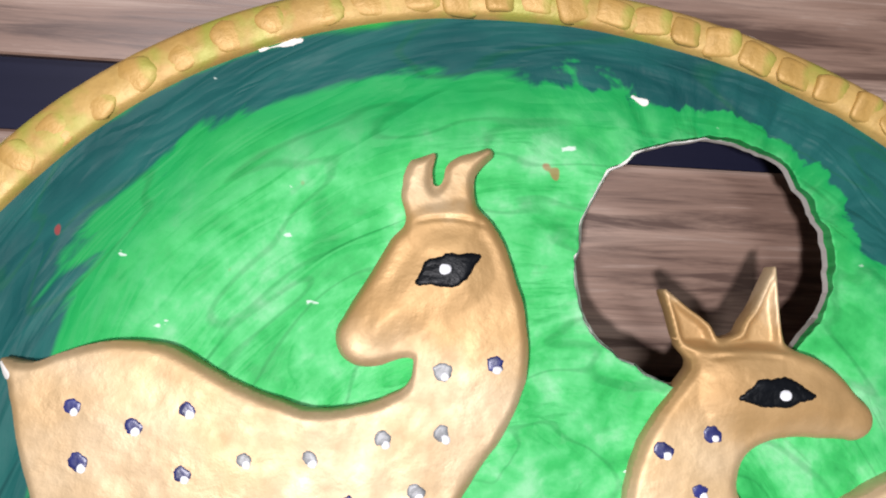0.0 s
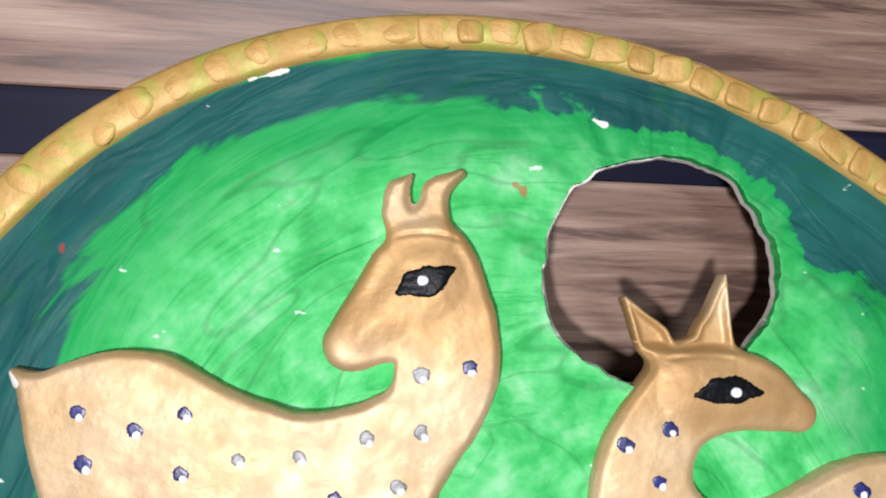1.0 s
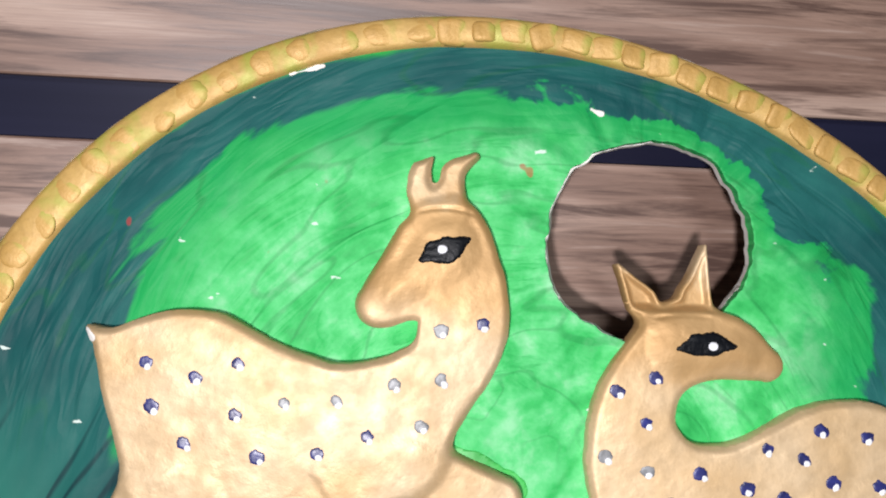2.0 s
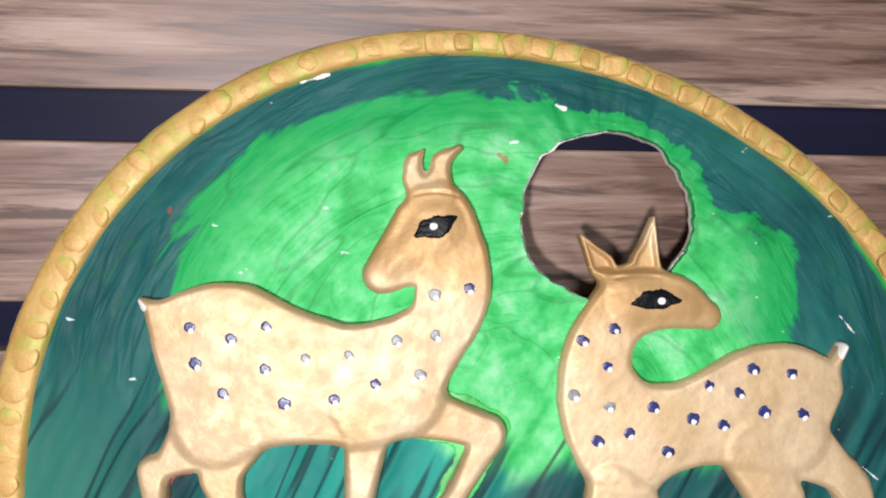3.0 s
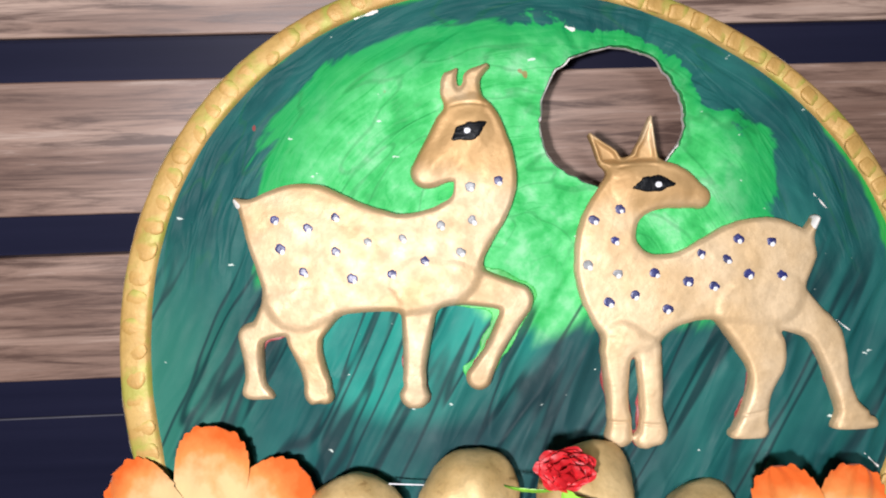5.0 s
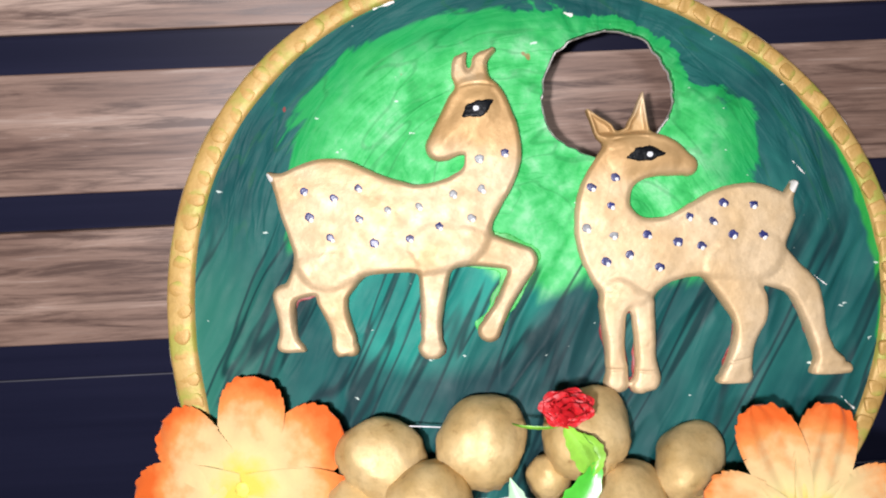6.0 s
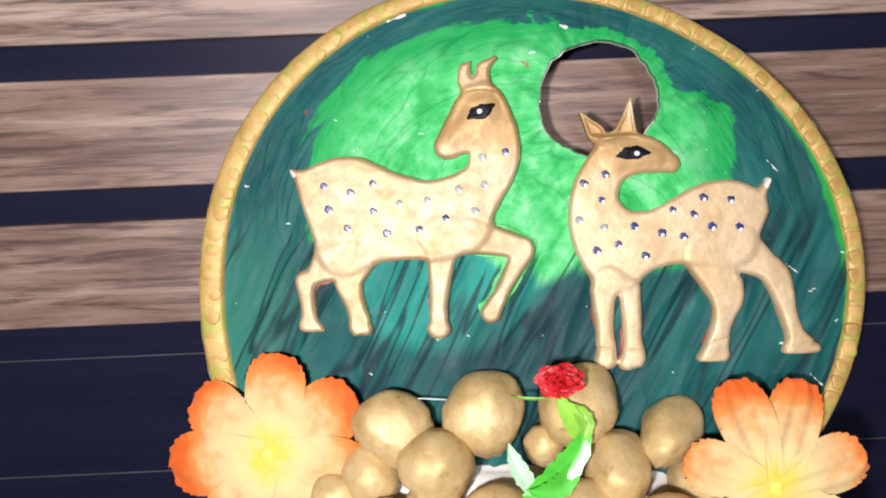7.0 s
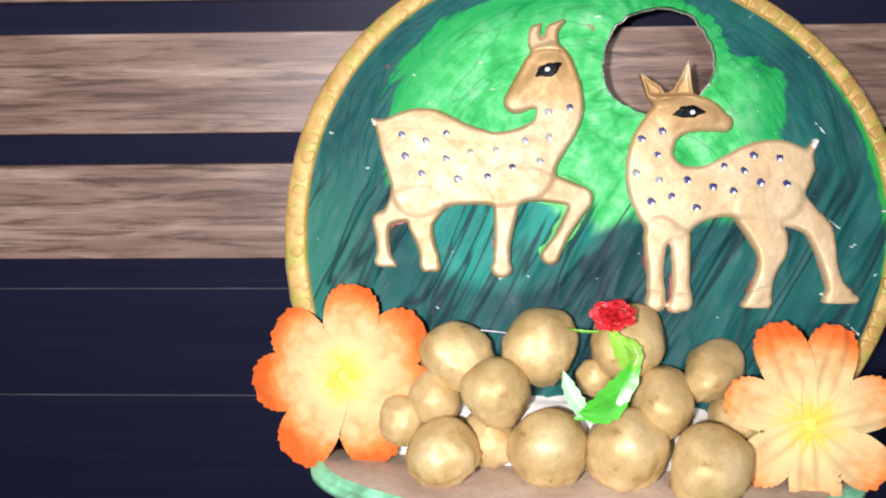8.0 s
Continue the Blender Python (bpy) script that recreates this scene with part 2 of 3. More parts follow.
M = dict(
    wood=slat_wood(), black=black_laminate(), plate=plate_paint(), petal=petal_cloth(),
    doe=gold_paint("doe_gold", (0.53, 0.405, 0.25), (0.455, 0.315, 0.165), 0, 0.34, 0.066, 0.0, 0.7),
    fawn=gold_paint("fawn_gold", (0.66, 0.505, 0.315), (0.56, 0.395, 0.21), 0, 0.34, 0.052, 0.0, 0.7),
    red=plain_paint("red_underpaint", (0.22, 0.03, 0.03), 0.5, 0.4, 120),
    rim=gold_paint("rim_gold", (0.56, 0.37, 0.12), (0.44, 0.26, 0.07), 0.65, 0.15),
    bead=gold_paint("bead_gold", (0.57, 0.37, 0.115), (0.45, 0.26, 0.068), 0.6, 0.15),
    stone=gold_paint("stone_gold", (0.68, 0.51, 0.255), (0.52, 0.355, 0.14), 0, 0.24, None, 0.7),
    clay=plain_paint("bare_white_clay", (0.72, 0.70, 0.66), 0.8, 0.12, 90, 0.4),
    eye=plain_paint("black_gloss_paint", (0.005, 0.006, 0.008), 0.38, 0.3, 300, 0.5, 0.12),
    white=plain_paint("white_paint", (0.78, 0.8, 0.84), 0.4, 0.08, 200),
    blue=plain_paint("dark_blue_paint", (0.02, 0.025, 0.13), 0.35, 0.5, 300),
    grey=plain_paint("worn_grey_paint", (0.20, 0.21, 0.22), 0.4, 0.4, 400),
    tray=gold_paint("tray_wash", (0.46, 0.35, 0.26), (0.34, 0.24, 0.17)),
    green=plain_paint("pale_green_paint", (0.22, 0.55, 0.33), 0.45, 0.45, 70),
    rose=plain_paint("red_cloth", (0.52, 0.012, 0.018), 0.5, 0.5, 180),
    leaf=plain_paint("green_plastic", (0.09, 0.55, 0.05), 0.3, 0.35, 60),
    grass=plain_paint("bright_green_paint", (0.045, 0.42, 0.075), 0.5, 0.35, 90),
    lime=plain_paint("yellow_green_plastic", (0.26, 0.55, 0.06), 0.35, 0.35, 90),
    pale=plain_paint("pale_plastic", (0.46, 0.68, 0.46), 0.35, 0.25, 90),
    yellow=plain_paint("yellow_stamens", (0.8, 0.68, 0.12), 0.6, 0.2, 300),
    seam=plain_paint("grey_joint", (0.055, 0.055, 0.07), 0.6, 0.5, 20),
    room=plain_paint("wall_paint", (0.55, 0.53, 0.5), 0.8, 0.05, 4),
    floor=plain_paint("floor_tile", (0.4, 0.38, 0.35), 0.4, 0.1, 6),
)


# ---------------------------------------------------------------- mesh helpers
def link(name, verts, faces, mats, parent=None, label="", place=None, top=None, flat=False):
    me = bpy.data.meshes.new(name)
    me.from_pydata([tuple(map(float, v)) for v in verts], [], [tuple(map(int, f)) for f in faces])
    for mat in (mats if isinstance(mats, (list, tuple)) else [mats]):
        me.materials.append(mat)
    top = len(me.polygons) if top is None else top
    me.polygons.foreach_set("use_smooth", [not flat and k < top for k in range(len(me.polygons))])
    me.update()
    ob = new(name, me)
    if parent is not None:
        ob.parent = parent
    if place is not None:
        ob.matrix_basis = place
    if label:
        ob["label"] = label
    return ob


def part(name, bm, material, parent, label="", place=None, flat=False):
    me = bpy.data.meshes.new(name)
    bm.to_mesh(me)
    bm.free()
    me.materials.append(material)
    me.polygons.foreach_set("use_smooth", [not flat] * len(me.polygons))
    ob = new(name, me)
    if parent is not None:
        ob.parent = parent
    if place is not None:
        ob.matrix_basis = place
    if label:
        ob["label"] = label
    return ob


def box(x0, x1, y0, y1, z0, z1, bevel=0.0, segments=2):
    bm = bmesh.new()
    bmesh.ops.create_cube(bm, size=1)
    for v in bm.verts:
        v.co = ((x0 + x1) / 2 + v.co.x * (x1 - x0), (y0 + y1) / 2 + v.co.y * (y1 - y0), (z0 + z1) / 2 + v.co.z * (z1 - z0))
    if bevel:
        bmesh.ops.bevel(bm, geom=bm.edges[:], offset=bevel, segments=segments, affect="EDGES")
    return bm


def thing(name, place, label, category, group="", kind=""):
    ob = new(name)
    ob.matrix_world = place
    ob.empty_display_size = 0.02
    return tagged(ob, label, category, group, kind)


LATTICE = np.random.RandomState(7).rand(256, 256)


def value_noise(x, y):
    xi, yi = np.floor(x).astype(int), np.floor(y).astype(int)
    fx, fy = x - xi, y - yi
    fx, fy = fx * fx * (3 - 2 * fx), fy * fy * (3 - 2 * fy)
    at = lambda i, j: LATTICE[(xi + i) % 256, (yi + j) % 256]
    return (at(0, 0) * (1 - fx) + at(1, 0) * fx) * (1 - fy) + (at(0, 1) * (1 - fx) + at(1, 1) * fx) * fy


def fbm(x, y, octaves=4):
    return sum(value_noise(x * 2 ** k + 17 * k, y * 2 ** k + 31 * k) / 2 ** (k + 1) for k in range(octaves))


def relief(inside, height, x0, x1, y0, y1, cell, under):
    """A sheet over the part of the plane where inside(x, y) > 0, its rim drawn onto the outline and turned down to under. Millimetres in, metres out."""
    nx, ny = int((x1 - x0) / cell) + 1, int((y1 - y0) / cell) + 1
    X, Y = np.meshgrid(x0 + np.arange(nx) * cell, y0 + np.arange(ny) * cell)
    S = inside(X, Y)
    cellin = (S[:-1, :-1] > 0) | (S[1:, :-1] > 0) | (S[:-1, 1:] > 0) | (S[1:, 1:] > 0)
    used = np.zeros(S.shape, bool)
    for a, b in ((0, 0), (0, 1), (1, 0), (1, 1)):
        used[a:ny - 1 + a, b:nx - 1 + b] |= cellin
    out = used & (S <= 0)
    e = 0.05
    for _ in range(3):
        px, py = X[out], Y[out]
        s = inside(px, py)
        gx, gy = (inside(px + e, py) - inside(px - e, py)) / (2 * e), (inside(px, py + e) - inside(px, py - e)) / (2 * e)
        g = np.maximum(gx * gx + gy * gy, 0.2)
        step = np.clip(-s / g, -cell, cell)
        X[out], Y[out] = px + step * gx, py + step * gy
    Z = height(X, Y)
    ident = -np.ones(S.shape, int)
    ident[used] = np.arange(used.sum())
    verts = np.stack([X[used], Y[used], Z[used]], 1)
    j, i = np.nonzero(cellin)
    faces = np.stack([ident[j, i], ident[j, i + 1], ident[j + 1, i + 1], ident[j + 1, i]], 1)
    # skirt along the open edges
    edges = np.concatenate([faces[:, [k, (k + 1) % 4]] for k in range(4)])
    key = np.sort(edges, 1)
    _, first, count = np.unique(key[:, 0] * (len(verts) + 1) + key[:, 1], return_index=True, return_counts=True)
    rimmed = edges[first[count == 1]]
    ring = np.unique(rimmed)
    low = {int(a): len(verts) + k for k, a in enumerate(ring)}
    down = verts[ring].copy()
    down[:, 2] = under
    skirt = [(int(b), int(a), low[int(a)], low[int(b)]) for a, b in rimmed]
    return np.concatenate([verts, down]) * 0.001, faces.tolist() + skirt, len(faces)


def limbs(rows, soft=0.8):
    """The signed depth inside a soft union of tapering limbs (x1, y1, r1, x2, y2, r2), in millimetres."""
    def each(x, y):
        for x1, y1, r1, x2, y2, r2 in rows:
            ax, ay = x2 - x1, y2 - y1
            t = np.clip(((x - x1) * ax + (y - y1) * ay) / (ax * ax + ay * ay + 1e-9), 0, 1)
            yield r1 + (r2 - r1) * t - np.hypot(x - x1 - ax * t, y - y1 - ay * t), r1 + (r2 - r1) * t

    def inside(x, y):
        return soft * np.log(sum(np.exp(np.clip(s / soft, -60, 60)) for s, _ in each(x, y)))
    return inside, each


def rounded(depth, thick, edge, dome=0.0):
    """Height over the plane of a flattish relief: a rounded edge of that width, and a slight dome towards the middle."""
    def height(x, y):
        d = depth(x, y)
        q = np.clip(d / edge, 0, 1)
        return thick * np.sqrt(np.clip(1 - (1 - q) ** 2, 0, 1)) * (1 + dome * np.clip(d / 14, 0, 1))
    return height


def crease(x, y, x1, y1, x2, y2, bow, wide):
    """A scored line from one point to another, bowed to one side; 1 on the line, 0 away from it."""
    ax, ay = x2 - x1, y2 - y1
    ll = math.hypot(ax, ay)
    t = ((x - x1) * ax + (y - y1) * ay) / ll ** 2
    off = ((x - x1) * ay - (y - y1) * ax) / ll - bow * 4 * np.clip(t, 0, 1) * (1 - np.clip(t, 0, 1))
    return np.exp(-(off / wide) ** 2) * np.clip(t * 8, 0, 1) * np.clip((1 - t) * 8, 0, 1)


# ---------------------------------------------------------------- the wall: black board with wooden slats
wall = part("wall_back", box(-1.6, 1.6, 0.007, 0.06, -0.9, 1.9), M["black"], None)
tagged(wall, "black laminate wall board behind wooden slats", "wall", kind="structure")
PITCH, TALL = 0.0663, 0.0503
for k in range(16):
    top = 0.2613 + (k - 1) * PITCH
    slat = part("slat", box(-1.55, 1.55, 0.0, 0.0072, top - TALL, top, 0.0005, 1), M["wood"], wall, flat=True)
for z in (0.1267, 0.0648):
    part("seam", box(-1.5, 1.5, 0.0056, 0.0072, z - 0.00025, z + 0.00025), M["seam"], wall, "thin pale joint line")
shelf = part("shelf", box(-0.085, 0.115, -0.100, 0.0068, 0.034, 0.050, 0.002), M["black"], None)
tagged(shelf, "small black wall shelf under the tray", "shelf", kind="structure")
for name, b, mat, text in (
        ("floor", (-1.66, 1.66, -2.6, 0.06, -0.96, -0.9), M["floor"], "plain pale floor"),
        ("ceiling", (-1.66, 1.66, -2.6, 0.06, 1.9, 1.96), M["room"], "plain pale ceiling"),
        ("wall_left", (-1.66, -1.6, -2.6, 0.06, -0.9, 1.9), M["room"], "plain painted side wall"),
        ("wall_right", (1.6, 1.66, -2.6, 0.06, -0.9, 1.9), M["room"], "plain painted side wall"),
        ("wall_front", (-1.66, 1.66, -2.66, -2.6, -0.9, 1.9), M["room"], "plain painted wall facing the slats")):
    tagged(part(name, box(*b), mat, None), text, name.split("_")[0], kind="structure")

# ---------------------------------------------------------------- the plaque
U, V, N = Vector((0.99806, -0.06220, 0.0)), Vector((0.01076, 0.17270, 0.98492)), Vector((-0.06127, -0.98301, 0.17304))
HERE = Matrix(((U.x, V.x, N.x, 0.035), (U.y, V.y, N.y, -0.04332), (U.z, V.z, N.z, 0.16), (0, 0, 0, 1)))
plaque = thing("plaque", HERE, "round painted clay plaque with two golden deer against the slats", "wall plaque")
CX, CY, FOOT = -19.5, -8.0, -106.0


def edge_radius(a):
    return 140.2 - 1.6 * np.cos(a) + 8.6 * np.sin(a) + 1.5 * np.cos(2 * a) + 1.8 * np.sin(2 * a) + 3.0 * np.cos(3 * a) + 1.7 * np.sin(3 * a)


def plate_inside(x, y, cut=0.0):
    a = np.arctan2(y - CY, x - CX)
    disc = edge_radius(a) - cut - np.hypot(x - CX, y - CY)
    hx, hy = x - 15.5, y - 84.4
    b = np.arctan2(hy, hx)
    hole = np.hypot(hx, hy) - 25.3 - 0.35 * np.sin(2 * b + 1.2) - 0.4 * np.cos(5 * b + 0.4) - 1.3 * (fbm(b * 7 + 40, b * 0 + 3.3) - 0.47) * 2
    return np.minimum(np.minimum(disc, hole), y - FOOT)


def plate_height(x, y):
    """Clay smeared in arcs above, in long slanting furrows below, and outwards round the hole."""
    r, a = np.hypot(x + 12, y - 12), np.arctan2(x + 12, y - 12)
    arcs = fbm(r / 9.0 + 60, a * 3.2 + 60, 3)
    sx, sy = x * 0.89 - y * 0.454, x * 0.454 + y * 0.89
    furrow = 1 - 2 * np.abs(fbm(sx / 11.0 + 90, sy / 60.0 + 90, 2) - 0.40)
    slant = 0.45 * fbm(sx / 6.0 + 90, sy / 34.0 + 90, 3) + 0.75 * furrow ** 3
    hx, hy = x - 15.9, y - 84.1
    hr = np.hypot(hx, hy)
    rays = fbm(np.arctan2(hx, hy) * 7 + 30, hr / 16 + 30, 3)
    near = np.clip((44 - hr) / 10, 0, 1)
    low = np.clip((40 - y) / 24, 0, 1)
    z = (arcs * (1 - near) + rays * near) * (1 - low) * 3.4 + slant * low * 2.6
    z = z + 1.1 * np.clip(1 - (hr - 25.5) / 5, 0, 1) ** 2  # a raised lip round the hole
    return z - 1.6 + 1.0 * (fbm(x / 26 + 9, y / 26 + 9) - 0.47)


v, f, top = relief(plate_inside, plate_height, -168, 130, -107, 142, 0.85, -1.8)
plate = link("plate", v, f, M["plate"], plaque, "clay disc painted bright green and dark teal, with a round hole", top=top)
# back of the disc, bare clay, and bare clay showing along the hole and the outer edge
v, f, top = relief(lambda x, y: plate_inside(x, y) + 0.55 + 1.3 * (fbm(x / 7 + 5, y / 7 + 5, 3) - 0.45), lambda x, y: 0 * x - 2.4, -169, 131, -107, 143, 1.6, -0.3)
link("backing", v, [tuple(reversed(q)) for q in f], M["clay"], plaque, "bare white clay back and edge", top=top)

# gold edging: a half-round band with thumb-pressed beads
def band(a):
    """Half the width of the gold edging: broader where the beads are round."""
    return 3.4 + 1.9 * max(0.0, -math.cos(a)) ** 1.5


ring_v, ring_f = [], []
STEPS, A0, A1 = 260, radians(-46), radians(226)
for i in range(STEPS + 1):
    a = A0 + (A1 - A0) * i / STEPS
    R = float(edge_radius(np.array(a)))
    for k in range(9):
        s = math.pi * k / 8
        w = band(a)
        rr = R - w + (w + 0.3) * math.cos(s)
        z = 0.2 + 1.9 * math.sin(s) ** 0.8 - (4.0 if k in (0, 8) else 0) + 0.5 * (float(fbm(np.array(a * 25), np.array(k * 0.7))) - 0.47)
        ring_v.append(((CX + rr * math.cos(a)) * 0.001, (CY + rr * math.sin(a)) * 0.001, z * 0.001))
    if i:
        for k in range(8):
            p = (i - 1) * 9 + k
            ring_f.append((p, p + 9, p + 10, p + 1))
rim = link("rim", ring_v, ring_f, M["rim"], plaque, "gold-painted clay edging pressed into beads")


def bead_mesh(seed, square):
    """A thumb-pressed bead: a low round dome, or a squared block where the clay was twisted."""
    bm = bmesh.new()
    bmesh.ops.create_icosphere(bm, subdivisions=3, radius=1.0)
    for vert in bm.verts:
        co = vert.co.copy()
        n = 1 + 0.14 * noise.noise(co * 1.4 + Vector((seed * 3.1, 0, 0)))
        if square:
            p = 0.55
            co = Vector((math.copysign(abs(co.x) ** p, co.x), math.copysign(abs(co.y) ** p, co.y), math.copysign(abs(co.z) ** 0.7, co.z))) * 0.9
            co.z += 0.28 * co.x * (1 if seed % 2 else -1) + 0.2 * co.y
        vert.co = Vector((co.x * 3.7 * n, co.y * 4.5 * n, co.z * 1.25 * n)) * 0.001
    me = bpy.data.meshes.new("bead")
    bm.to_mesh(me)
    bm.free()
    me.materials.append(M["bead"])
    me.polygons.foreach_set("use_smooth", [True] * len(me.polygons))
    return me


domes, blocks = [bead_mesh(k, False) for k in range(6)], [bead_mesh(k, True) for k in range(6)]
rnd = random.Random(4)
a = A0 + 0.02
while a < A1 - 0.02:
    R = float(edge_radius(np.array(a)))
    twisted = math.cos(a) > -0.12
    ob = new("bead", (blocks if twisted else domes)[rnd.randrange(6)])
    ob.parent = rim
    step = 0.054 if twisted else 0.066
    R += rnd.uniform(-0.4, 0.3)
    m = pose((CX + (R - band(a) - 0.2) * math.cos(a)) * 0.001, (CY + (R - band(a) - 0.2) * math.sin(a)) * 0.001, 0.0014, rnd.uniform(-7, 7), rnd.uniform(-6, 6), math.degrees(a) + rnd.uniform(-14, 14))
    wide = band(a) / (3.75 if twisted else 4.4)
    ob.matrix_basis = m @ Matrix.Diagonal((wide * rnd.uniform(0.84, 1.06), (0.90 if twisted else 0.95) * rnd.uniform(0.82, 1.14), rnd.uniform(0.75, 1.15) * (1.0 if twisted else 0.72), 1))
    a += step * rnd.uniform(0.92, 1.08)

# ---------------------------------------------------------------- the two deer
DOE_BODY = [
    (-96.8, 45.8, 15.9, -95.4, 27.9, 12.1), (-94.7, 46.6, 16.6, -70.7, 37.8, 16.7), (-95, 23.8, 12.6, -79.9, 34, 12.7),
    (-77.9, 37.4, 15.3, -51.3, 35.6, 15.8), (-81.8, 31.3, 13.9, -58.1, 29.8, 11.1), (-54.4, 36.5, 15.8, -40.5, 45, 11),
    (-104.2, 50.4, 12.2, -115.6, 56.9, 0.3), (-108.5, 53.4, 3.6, -117.2, 58.5, 0.6),
    (-98.5, 34, 10.5, -102.6, 50.2, 10.7), (-112.1, 52.8, 2.3, -102.9, 43, 6.2), (-89.2, 51.9, 11.1, -83.7, 49.2, 10.8),
    (-56.7, 31.5, 13.6, -43.4, 32.3, 12.4),
]
DOE_NECK = [
    (-38.6, 42.5, 10.4, -30.6, 51.3, 8), (-32, 55.2, 8.8, -28.4, 66.4, 9.5), (-28.5, 61.5, 9.7, -31.6, 77.7, 9.5),
    (-29.2, 57, 9.1, -28.9, 71.3, 9), (-43.1, 43.4, 9.5, -34.8, 51.1, 8.6),
]
DOE_HEAD = [
    (-31, 73.1, 9.9, -32.4, 80.9, 9.1), (-34.6, 83.4, 7.9, -34.8, 76.6, 10.2), (-39.1, 79.7, 8.7, -50, 66.4, 5.4),
    (-39.3, 66.7, 3.1, -37.4, 66.3, 14.9), (-32.7, 85.1, 7.3, -37.4, 85.3, 4.9), (-46.5, 65.6, 3.7, -40.8, 67.3, 3.5),
]
DOE_LEGS = [
    (-103, 17.4, 8.2, -111.8, 9.7, 1.9), (-113, 10.6, 4.4, -111.4, -4.9, 2.9), (-111.1, -8.7, 2.3, -112.7, -8.8, 1.5),
    (-113.8, -9.2, 1.5, -107, -9.8, 1.1), (-92.6, 17.1, 10.8, -93.2, 9.1, 5.3), (-94.2, 8.8, 5.3, -89.2, -6.9, 4.2),
    (-88.7, -9.9, 5.4, -86.9, -11.2, 3), (-52.3, 25.3, 12.5, -53.4, 16.1, 2.6), (-53.6, 17.2, 6, -55.6, -5.3, 3.8),
    (-55, -7.2, 3.3, -55.4, -11.2, 5.5), (-39.5, 27.7, 7.8, -18.4, 22.1, 4.8), (-18.9, 19.5, 4.6, -32, -4.3, 2.6),
    (-30.1, -0.4, 3, -33, -5.6, 4.4), (-111.3, -7.6, 3.6, -105.3, -11.1, 0.4),
]
DOE_HORNS = [
    (-39.3, 86.9, 2.8, -41.4, 96.9, 2.5), (-40.8, 99.3, 2.2, -38.5, 102, 0.4), (-34.5, 90.2, 5.5, -32.7, 100.1, 1.4),
    (-33.5, 99.1, 2.4, -27.9, 103.2, 1.1), (-41.7, 93.8, 2.3, -36.9, 89.3, 4.9),
]
DOE_SPOTS = [
    (-102.7, 50.5), (-91.1, 47.6), (-81.4, 51), (-100.8, 40.4), (-81.6, 39.3), (-70.4, 42.4), (-58.2, 43.2), (-44.8, 47.5), (-33.8, 49),
    (-34.3, 60.5), (-24.5, 62.4), (-92.8, 32.1), (-75.9, 29.5), (-62.1, 30.8), (-50.4, 35.2), (-37.9, 38),
]
FAWN_BODY = [
    (12.8, 26.3, 10.2, 37.3, 24.4, 11.3), (38.5, 22.9, 10.5, 49.9, 27.1, 14), (49, 27.3, 13.2, 61.6, 29.9, 17.3),
    (59.4, 29.2, 16.8, 66.3, 31.7, 14.1), (68.1, 31.7, 16.1, 69.5, 21.2, 10.4), (16.7, 16.5, 10.3, 22.6, 11.9, 9.9),
    (80.4, 38.8, 2, 85.2, 47.1, 1.5), (60, 37.4, 7.6, 75.1, 35.6, 8.9), (27.7, 19, 11.4, 42.1, 27, 10.3),
]
FAWN_NECK = [
    (17.8, 56.9, 7.5, 12, 42.4, 9.3), (12.6, 46.3, 8.8, 11.2, 31.8, 9.7), (12.5, 36.4, 10.6, 17.8, 25, 14.8),
    (12.2, 52.9, 5, 19.4, 54.8, 7.2),
]
FAWN_HEAD = [
    (19.6, 57.5, 6.4, 25.1, 60.3, 7.6), (24.2, 60.1, 10.6, 37.3, 59.3, 5), (34.8, 59.7, 7.3, 45, 55.7, 4.2),
    (27, 62.9, 7.5, 36.6, 59.3, 5.8), (13.5, 56.6, 3.6, 20, 62.2, 2.1),
]
FAWN_LEGS = [
    (16.8, 6.9, 7.4, 13.9, -2.7, 1.6), (14.6, 2.4, 4.9, 15.1, -18.7, 3.5), (15.7, -21.4, 3.7, 15, -26.9, 4.6),
    (26.1, 3, 5, 27.3, -11.3, 2.6), (26, -4.8, 3.4, 27, -21.6, 4.1), (26.8, -26.3, 5.3, 24.3, -28.4, 3.6),
    (58.7, 17.1, 10.3, 66.1, -0.2, 6.7), (67.1, 3.1, 5.8, 66.8, -3.4, 5), (66.4, -4.1, 4.8, 61.2, -23.6, 3.9),
    (62, -20.3, 3.9, 59.1, -24.9, 3.6), (55.3, -27.2, 1.7, 63.7, -25.8, 3.2), (71.5, 19.6, 10.5, 84.3, 10.6, 5.6),
    (87.3, 6.9, 5.2, 89.8, -0.5, 3.5), (88.4, 4, 4.7, 93.7, -17, 3.5), (94.8, -16.1, 2, 95.7, -20.6, 5.7),
    (91.1, -24.9, 2.1, 102.7, -23.9, 2.1),
]
FAWN_EARS = [
    (16.9, 65.8, 3.4, 13, 71.1, 2.3), (13.6, 70.3, 3.5, 7.6, 78.3, 0.5), (26.6, 64, 3.6, 25.8, 72.2, 2.3),
    (26.9, 71.2, 3.7, 28.7, 84, 0.4),
]
FAWN_SPOTS = [
    (8, 47.9), (17.1, 51.5), (15.2, 40.8), (5.8, 32.5), (15.9, 29.4), (28.8, 29.2), (12.9, 19.3), (21.8, 21.8), (32.6, 16.8), (39.8, 26.1),
    (44.4, 35.6), (53.4, 33.4), (57.4, 40.3), (68.6, 39.2), (48.8, 24.4), (60.8, 28.2), (72.1, 27.5),
]


